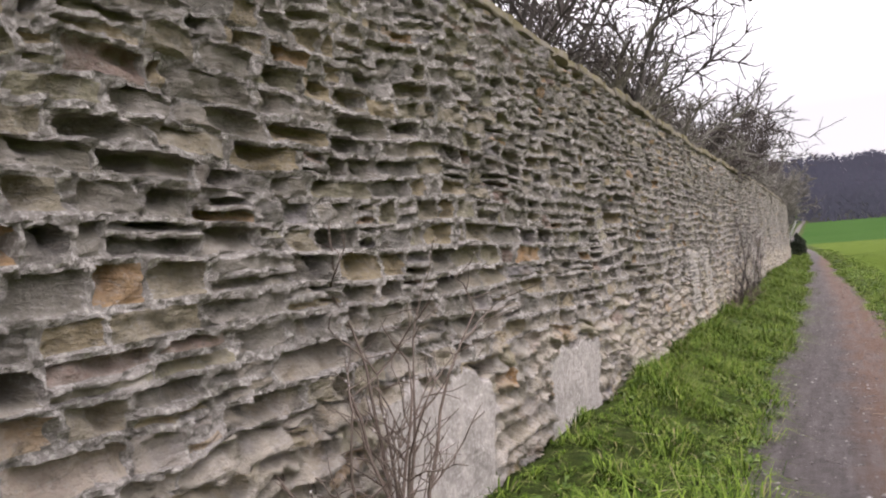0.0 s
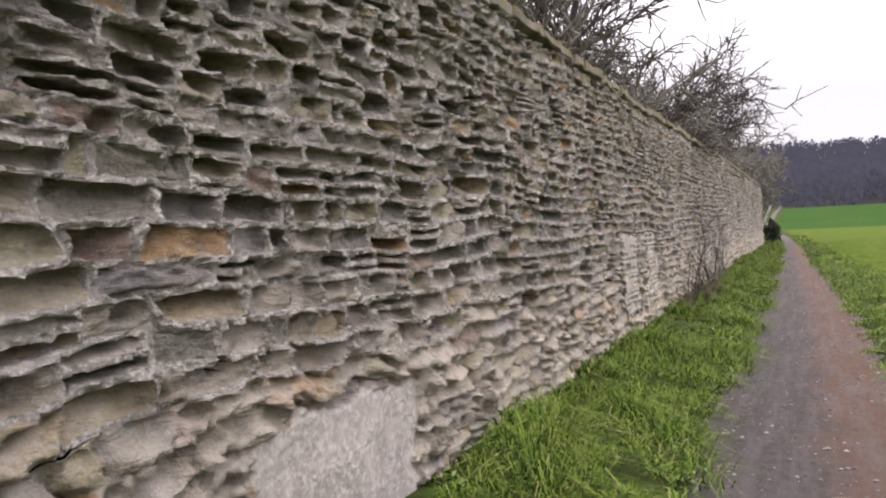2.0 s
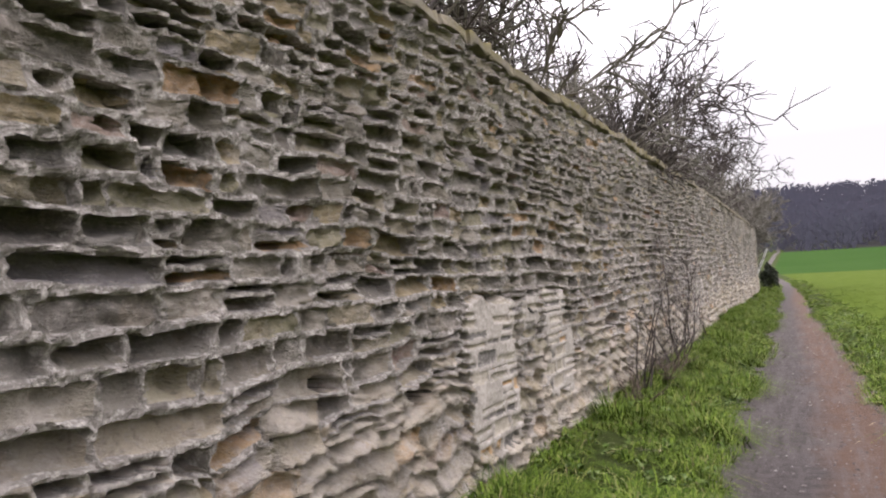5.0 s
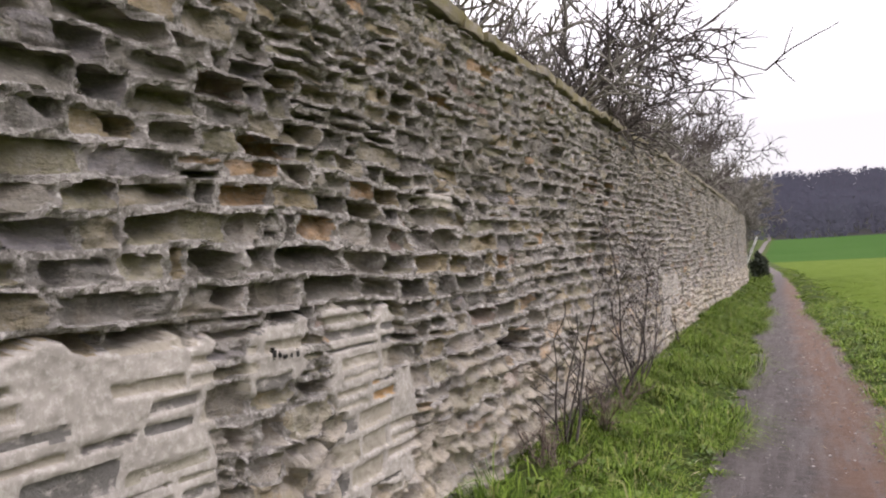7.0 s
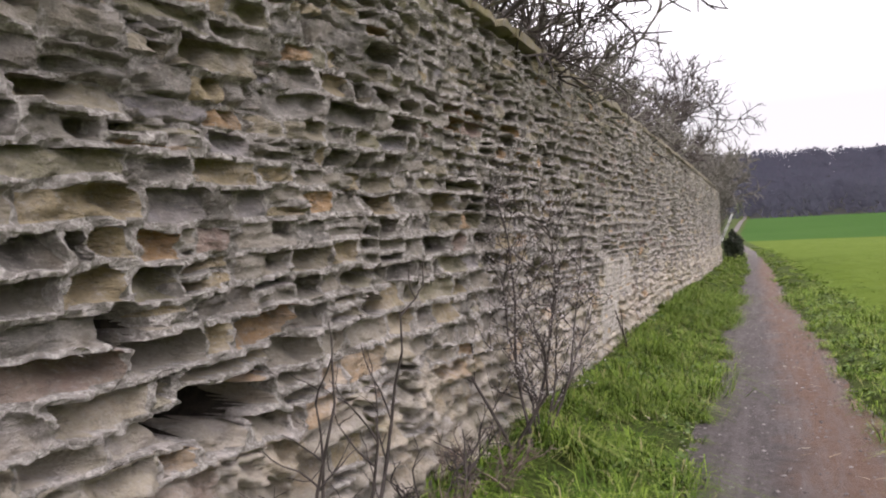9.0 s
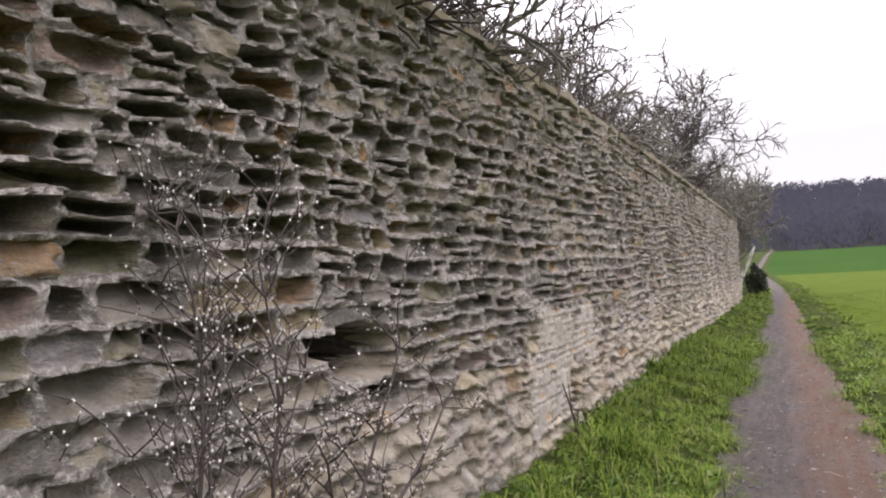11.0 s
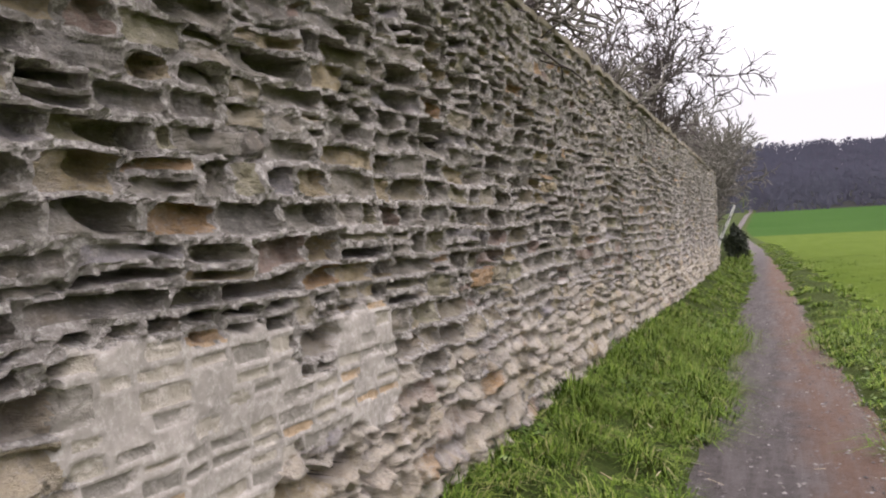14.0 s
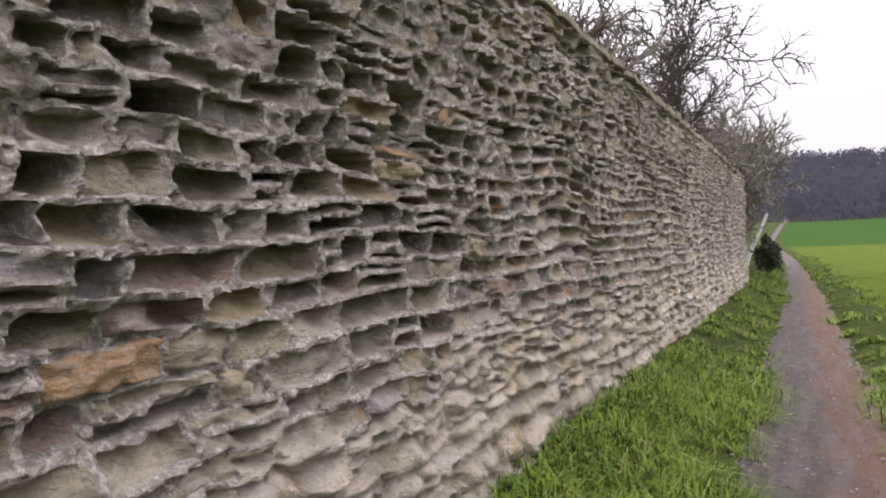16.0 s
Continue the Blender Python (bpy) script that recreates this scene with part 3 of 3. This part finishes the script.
foot = lambda y, u: -1.96 + (left_edge(y) + 0.05 + 1.96) * u
sow("grass", 135000, 2.0, 34, foot, 0.15, 41, GRASS, "lush green grass tufts along the foot of the wall")
sow("grass", 30000, 34, 75, foot, 0.12, 43, GRASS, "lush green grass tufts along the foot of the wall", 0.012)
rim_r = lambda y, u: right_edge(y) - 0.04 + (field_edge(y) - right_edge(y) + 0.25) * u
sow("grass", 60000, 4, 36, rim_r, 0.13, 45, GRASS, "tufted green verge grass beside the field")
sow("grass", 22000, 36, 90, rim_r, 0.11, 47, GRASS, "tufted green verge grass beside the field", 0.014)
crop = lambda y, u: field_edge(y) + 0.1 + 9 * u ** 1.6
sow("young_crop", 24000, 12, 60, crop, 0.06, 49, CROP, "short pale green young crop in the field", 0.01, 8, 0.08)


def weeds():
    h, r = Heap(), np.random.RandomState(5)
    for _ in range(900):
        y = r.uniform(2.5, 34)
        side = r.uniform() < 0.55
        x = foot(np.array(y), r.uniform(0.1, 1)) if side else rim_r(np.array(y), r.uniform(0.05, 0.8))
        if float(vnoise(x * 1.5, y * 0.8, 77)) < 0.1:
            continue
        z = float(land(np.array(x), np.array(y)))
        for k in range(r.randint(4, 9)):
            a, l, w, up = r.uniform(0, 6.28), r.uniform(0.03, 0.085), r.uniform(0.012, 0.03), r.uniform(0.03, 0.11)
            d, p = np.array((math.cos(a), math.sin(a), 0)), np.array((-math.sin(a), math.cos(a), 0))
            o = np.array((x, y, z + up * 0.6))
            pts = np.array([o, o + d * l * 0.5 + p * w + (0, 0, up * 0.35), o + d * l + (0, 0, up * 0.2), o + d * l * 0.5 - p * w + (0, 0, up * 0.35)])
            h.add(pts, np.array([(0, 1, 2, 3)]))
    return h.mesh("weeds", [LEAF])


tagged(new("weeds", weeds()), "low broad-leaved weeds among the verge grass", "weeds", kind="stuff")


def pebbles(count, seed):
    h, r = Heap(), np.random.RandomState(seed)
    ico = np.array([(0, 0, 1), (0.9, 0, 0.1), (0.2, 0.85, 0), (-0.8, 0.5, 0.1), (-0.7, -0.6, 0), (0.3, -0.9, 0.1), (0, 0, -1)])
    tri = np.array([(0, i, i % 5 + 1) for i in range(1, 6)] + [(6, i % 5 + 1, i) for i in range(1, 6)])
    for _ in range(count):
        y = 3 + 36 * r.uniform() ** 1.2
        u = r.uniform() ** 1.5 if r.uniform() < 0.75 else 1 - 0.12 * r.uniform()
        le, re = float(left_edge(np.array(y))), float(right_edge(np.array(y)))
        x = le - 0.06 + (re - le + 0.1) * u
        s = 0.005 + 0.014 * r.uniform() ** 3
        a = r.uniform(0, 6.28)
        c, sn = math.cos(a), math.sin(a)
        p = ico * (s * r.uniform(0.8, 1.6), s, s * 0.6)
        p = np.stack([p[:, 0] * c - p[:, 1] * sn + x, p[:, 0] * sn + p[:, 1] * c + y, p[:, 2] + float(land(np.array(x), np.array(y))) + s * 0.25], -1)
        h.add(p, tri)
    return h.mesh("pebbles", [PEBBLE], False)


tagged(new("pebbles", pebbles(11000, 3)), "loose grey pebbles scattered on the path", "gravel", kind="stuff")


def straws():
    h, r = Heap(), np.random.RandomState(15)
    for _ in range(260):
        y = r.uniform(4, 36)
        x = float(foot(np.array(y), r.uniform(0.3, 1.15)) if r.uniform() < 0.7 else rim_r(np.array(y), r.uniform(-0.4, 0.6)))
        z = float(land(np.array(x), np.array(y))) + r.uniform(0.004, 0.1 if x < left_edge(np.array(y)) else 0.008)
        a, l, w = r.uniform(0, 6.28), r.uniform(0.05, 0.22), r.uniform(0.002, 0.004)
        d, p = np.array((math.cos(a), math.sin(a), r.uniform(-0.05, 0.1))) * l, np.array((-math.sin(a), math.cos(a), 0)) * w
        o = np.array((x, y, z))
        h.add(np.array([o - p, o + p, o + d * 0.5 + p + (0, 0, w), o + d * 0.5 - p + (0, 0, w), o + d + p * 0.5, o + d - p * 0.5]), np.array([(0, 1, 2, 3), (3, 2, 4, 5)]))
    n = Nodes("dry_straw", 0.8)
    return h.mesh("straw", [n.done(n.ramp(n.random(True), [(0, (0.2, 0.14, 0.08)), (0.6, (0.4, 0.32, 0.2)), (1, (0.5, 0.44, 0.33))]))])


tagged(new("straw", straws()), "dry straw and broken twigs lying on the verges", "straw", kind="stuff")


# ---- bare trees and shrubs ----
class Wood:
    """Tapered tubes for stems, limbs and twigs."""

    def __init__(self):
        self.v, self.f = [], []

    def tube(self, pts, radii, sides):
        start = len(self.v)
        for k, (p, r) in enumerate(zip(pts, radii)):
            d = (pts[min(k + 1, len(pts) - 1)] - pts[max(k - 1, 0)]).normalized()
            s = d.cross(Vector((0.31, 0.17, 0.93))).normalized()
            t = d.cross(s)
            for i in range(sides):
                a = 2 * math.pi * i / sides
                self.v.append(p + (s * math.cos(a) + t * math.sin(a)) * r)
        for k in range(len(pts) - 1):
            for i in range(sides):
                j = (i + 1) % sides
                self.f.append((start + k * sides + i, start + k * sides + j, start + (k + 1) * sides + j, start + (k + 1) * sides + i))

    def mesh(self, name, mat):
        return mesh_of(name, np.array([tuple(p) for p in self.v]), np.array(self.f), [mat])


def branch(r, start, way, length, r0, r1, steps, wander, up=0.0):
    pts, radii, d = [start], [r0], way.normalized()
    for k in range(steps):
        d = (d + Vector((r.gauss(0, wander), r.gauss(0, wander), r.gauss(0, wander) + up))).normalized()
        pts.append(pts[-1] + d * length / steps)
        radii.append(r0 + (r1 - r0) * (k + 1) / steps)
    return pts, radii


def sprout(r, way, spread):
    side = way.cross(Vector((r.uniform(-1, 1), r.uniform(-1, 1), r.uniform(-1, 1)))).normalized()
    return (way.normalized() * math.cos(spread) + side * math.sin(spread)).normalized()


def bare_tree(seed, height, lean, stems, counts, twig_len, mat=None, low=3.0, thick=1.0):
    r = random.Random(seed)
    big, small = Wood(), Wood()
    root = tagged(new("bare_tree"), "leafless multi-stemmed tree with dense fine twigs behind the wall", "tree", "trees behind the wall")
    starts = []
    for s in range(stems):
        a = 2 * math.pi * (s + r.random() * 0.7) / stems
        way = Vector((math.cos(a) * r.uniform(0.15, 0.5), math.sin(a) * r.uniform(0.15, 0.5), 1)) + lean
        starts.append((Vector((math.cos(a) * 0.12, math.sin(a) * 0.12, -0.1)), way, height * r.uniform(0.62, 0.8), r.uniform(0.05, 0.09)))
    for p0, way, length, q in starts:
        pts, radii = branch(r, p0, way, length, q, q * 0.25, 9, 0.09)
        big.tube(pts, radii, 7)
        for _ in range(counts[0]):
            k = r.randint(3, 9)
            d = (pts[k] - pts[k - 1]).normalized()
            p1, q1 = branch(r, pts[k], sprout(r, d, r.uniform(0.5, 1.2)) + Vector((0, 0, 0.1)), height * r.uniform(0.13, 0.26), radii[k] * 0.6, 0.011, 6, 0.1, 0.01)
            if min(p.z for p in p1) < low:
                continue
            big.tube(p1, q1, 5)
            for _ in range(counts[1]):
                k1 = r.randint(1, 6)
                d1 = (p1[k1] - p1[k1 - 1]).normalized()
                p2, q2 = branch(r, p1[k1], sprout(r, d1, r.uniform(0.4, 1.05)), twig_len * r.uniform(0.8, 1.9), 0.017 * thick, 0.01 * thick, 4, 0.17, 0.03)
                if min(p.z for p in p2) < low + 0.1:
                    continue
                small.tube(p2, q2, 3)
                for _ in range(counts[2]):
                    k2 = r.randint(1, 4)
                    d2 = (p2[k2] - p2[k2 - 1]).normalized()
                    p3, q3 = branch(r, p2[k2], sprout(r, d2, r.uniform(0.4, 1.1)), twig_len * r.uniform(0.4, 0.95), 0.013 * thick, 0.0075 * thick, 3, 0.22, 0.02)
                    small.tube(p3, q3, 3)
    part("trunk", big.mesh("trunk", mat or BARK), root)
    part("crown", small.mesh("crown", mat or TWIG), root)
    return root


V = Vector
t1 = bare_tree(11, 8.2, V((0.06, 0.08, 0)), 6, (13, 9, 4), 0.48)
t1.matrix_basis = pose(-4.5, 10.2, 0.2)
t2 = bare_tree(12, 7.6, V((0.03, 0.1, 0)), 6, (13, 9, 4), 0.46)
t2.matrix_basis = pose(-4.4, 21.2, 0.2)
t2.scale = (0.88, 0.88, 0.88)
t3 = bare_tree(13, 8.4, V((0.03, 0.0, 0)), 7, (14, 9, 5), 0.44)
t3.matrix_basis = pose(-4.7, 44.6, 0.2)
t3.scale = (1.12, 1.12, 1.12)
for src, x, y, rz, k in ((t3, -4.5, 13.8, 130, 0.95), (t1, -4.4, 17.4, 60, 0.86), (t3, -4.8, 26.3, 90, 0.8), (t1, -5.0, 31.0, -40, 0.8), (t3, -4.9, 35.5, 25, 0.74),
                         (t1, -4.9, 39.5, 100, 0.78), (t3, -5.6, 48.5, 200, 0.75), (t1, -5.2, 6.0, -30, 0.9)):
    c = copy_thing(src, pose(x, y, 0.2, 0, 0, rz))
    c.scale = (k, k, k)
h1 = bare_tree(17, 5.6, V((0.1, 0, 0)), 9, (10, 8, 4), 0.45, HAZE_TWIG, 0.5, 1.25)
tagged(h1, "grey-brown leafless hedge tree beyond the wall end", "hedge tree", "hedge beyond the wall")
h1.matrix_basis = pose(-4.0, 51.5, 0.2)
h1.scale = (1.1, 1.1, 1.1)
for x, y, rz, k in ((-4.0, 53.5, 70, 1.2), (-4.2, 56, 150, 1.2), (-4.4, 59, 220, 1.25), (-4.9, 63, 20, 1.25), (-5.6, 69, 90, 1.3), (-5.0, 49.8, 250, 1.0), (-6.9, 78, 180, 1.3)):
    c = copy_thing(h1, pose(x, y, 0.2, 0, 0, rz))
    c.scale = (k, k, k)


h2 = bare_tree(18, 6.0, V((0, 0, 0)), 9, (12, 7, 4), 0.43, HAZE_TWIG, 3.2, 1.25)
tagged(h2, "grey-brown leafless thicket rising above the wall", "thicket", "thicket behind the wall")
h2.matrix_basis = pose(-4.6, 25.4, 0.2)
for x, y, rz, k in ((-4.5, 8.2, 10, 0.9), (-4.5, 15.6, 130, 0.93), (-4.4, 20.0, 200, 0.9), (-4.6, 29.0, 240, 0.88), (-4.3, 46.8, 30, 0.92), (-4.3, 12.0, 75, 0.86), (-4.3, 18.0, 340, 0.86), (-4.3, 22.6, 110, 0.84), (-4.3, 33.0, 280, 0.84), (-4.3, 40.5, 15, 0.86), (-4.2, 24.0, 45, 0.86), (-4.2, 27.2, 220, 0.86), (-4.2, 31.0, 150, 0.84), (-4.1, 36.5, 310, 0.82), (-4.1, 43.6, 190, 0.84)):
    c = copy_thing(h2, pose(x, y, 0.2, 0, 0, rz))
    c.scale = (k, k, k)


def shrub(seed, height, stems, counts, spread, buds, mat, label):
    r = random.Random(seed)
    tips = []
    root = tagged(new("bare_shrub"), label, "shrub", "shrubs against the wall")
    fine = Wood()
    for s in range(stems):
        way = V((r.uniform(-0.04, 0.06), r.uniform(-spread, spread), 1))
        pts, radii = branch(r, V((r.uniform(-0.06, 0.06), r.uniform(-0.1, 0.1), -0.05)), way, height * r.uniform(0.6, 1.0), r.uniform(0.007, 0.013), 0.0035, 8, 0.13)
        pts = [V((min(p.x, 0.22), p.y, p.z)) for p in pts]
        wood = Wood()
        wood.tube(pts, radii, 5)
        part("stem", wood.mesh("stem", mat), root)
        for _ in range(counts[0]):
            k = r.randint(2, 8)
            d = (pts[k] - pts[k - 1]).normalized()
            p1, q1 = branch(r, pts[k], sprout(r, d, r.uniform(0.4, 1.0)), height * r.uniform(0.1, 0.27), 0.005, 0.002, 5, 0.16)
            if max(p.x for p in p1) > 0.36:
                continue
            fine.tube(p1, q1, 3)
            tips += p1[2:]
            for _ in range(counts[1]):
                k1 = r.randint(1, 5)
                p2, q2 = branch(r, p1[k1], sprout(r, d, r.uniform(0.5, 1.2)), height * r.uniform(0.05, 0.14), 0.003, 0.0014, 3, 0.2)
                fine.tube(p2, q2, 3)
                tips += p2[1:]
    part("crown", fine.mesh("crown", mat), root)
    if buds:
        h = Heap()
        octa = np.array([(1, 0, 0), (0, 1, 0), (-1, 0, 0), (0, -1, 0), (0, 0, 1.2), (0, 0, -1.2)])
        tri = np.array([(0, 1, 4), (1, 2, 4), (2, 3, 4), (3, 0, 4), (1, 0, 5), (2, 1, 5), (3, 2, 5), (0, 3, 5)])
        for p in tips:
            if r.random() < buds:
                h.add(octa * r.uniform(0.003, 0.006) + np.array(tuple(p)), tri)
        tagged(part("blossom", h.mesh("blossom", [BUD]), root, "small white buds"), kind="stuff")
    return root


BROWN = bark_material("brown_shrub_bark", (0.1, 0.075, 0.06), (0.2, 0.155, 0.13))
shrub(21, 1.5, 9, (7, 3), 0.55, 0.06, BROWN, "thin leafless brown shrub against the rendered wall foot").matrix_basis = pose(-1.72, 3.75, 0.2)
shrub(22, 1.3, 6, (4, 2), 0.4, 0.0, TWIG, "dark dead stems tangled in the grass by the wall").matrix_basis = pose(-1.74, 16.9, 0.2)
shrub(23, 0.7, 8, (6, 3), 0.9, 0.0, TWIG, "dark dead stems tangled in the grass by the wall").matrix_basis = pose(-1.72, 17.8, 0.2)
for k, (x, y, a) in enumerate(((-1.7, 16.3, 40), (-1.6, 17.5, 200), (-1.66, 18.4, 300))):
    shrub(30 + k, 0.5, 9, (7, 4), 1.2, 0.0, BROWN, "low tangle of dead brown stems in the grass").matrix_basis = pose(x, y, 0.2, 0, 0, a)
shrub(24, 2.35, 4, (15, 7), 0.2, 0.9, TWIG, "leafless shrub with white buds in front of the wall").matrix_basis = pose(-1.74, 19.05, 0.2)
shrub(25, 1.6, 5, (10, 6), 0.4, 0.9, TWIG, "leafless shrub with white buds in front of the wall").matrix_basis = pose(-1.74, 19.45, 0.2)
shrub(26, 0.95, 2, (3, 2), 0.2, 0.1, TWIG, "single thin dry stem by the cement patch").matrix_basis = pose(-1.78, 23.6, 0.25)


def leafy_bush():
    root = tagged(new("bush"), "small dark evergreen bush beyond the end of the wall", "bush")
    r = np.random.RandomState(9)
    h = Heap()
    for _ in range(2600):
        d = r.normal(0, 1, 3)
        d /= np.linalg.norm(d)
        p = d * (0.55 + 0.45 * r.uniform()) * (1.0, 1.0, 0.85) * (1 + 0.25 * math.sin(5 * d[0] + 3 * d[2])) + (0, 0, 0.85)
        a, b = r.normal(0, 0.07, 3), r.normal(0, 0.07, 3)
        h.add(np.array([p, p + a, p + a + b, p + b]), np.array([(0, 1, 2, 3)]))
    w = Wood()
    w.tube([V((0, 0, -0.1)), V((0.05, 0, 0.5)), V((0, 0.05, 0.9))], [0.06, 0.05, 0.02], 6)
    part("trunk", w.mesh("trunk", BARK), root)
    n = Nodes("evergreen_leaves", 0.6)
    part("crown", h.mesh("crown", [n.done(n.ramp(n.random(True), [(0, (0.015, 0.02, 0.012)), (1, (0.05, 0.06, 0.035))]))], False), root)
    return root


bush = leafy_bush()
bush.matrix_basis = pose(-1.7, 57, 0.3)
bush.scale = (0.52, 0.52, 0.8)


# added white stem: the brightness of a small gap, given as a solid
def gap_stem():
    root = tagged(new("birch"), "white leaning stem added for a bright gap beside the dark bush", "tree")
    r = random.Random(3)
    w, k = Wood(), Wood()
    pts, radii = branch(r, V((0, 0, -0.2)), V((0.22, 0, 1)), 2.9, 0.11, 0.06, 8, 0.05)
    w.tube(pts, radii, 8)
    for i in range(3, 9):
        k.tube(*branch(r, pts[i], V((r.uniform(-1, 1), r.uniform(-1, 1), 0.8)), 0.9, 0.03, 0.006, 5, 0.15), 4)
    part("trunk", w.mesh("trunk", GAP_WHITE), root)
    part("crown", k.mesh("crown", TWIG), root)
    return root


gap_stem().matrix_basis = pose(-2.95, 61.2, 0.2)


# ---- far woods ----
def woods():
    h, r = Heap(), np.random.RandomState(31)
    for row in range(13):
        y0 = 262 + row * 11
        for x0 in np.arange(-110, 210, 3.4):
            x, y = x0 + r.uniform(-2, 2), y0 + r.uniform(-5, 5)
            g = float(land(np.array(x), np.array(y)))
            tall = r.uniform(8.8, 9.9) + 0.7 * math.sin(x * 0.05 + row)
            n = 150
            t = r.uniform(0.0, 1, n) ** 1.05
            rad = 3.2 * np.sqrt(np.clip(1 - (t * 1.55 - 0.82) ** 2, 0.05, 1)) * r.uniform(0.15, 1, n)
            a = r.uniform(0, 6.28, n)
            c = np.stack([x + rad * np.cos(a), y + rad * np.sin(a), g + t * tall], -1)
            u, w = r.normal(0, 0.4, (n, 3)), r.normal(0, 0.35, (n, 3))
            w[:, 2] += 0.6
            u[:, 1] *= 0.06
            w[:, 1] *= 0.06
            c[:, 2] -= 0.9
            v = np.stack([c, c + u, c + u + w, c + w], 1).reshape(-1, 3)
            f = (np.arange(n)[:, None] * 4 + (0, 1, 2, 3))
            h.add(v, f)
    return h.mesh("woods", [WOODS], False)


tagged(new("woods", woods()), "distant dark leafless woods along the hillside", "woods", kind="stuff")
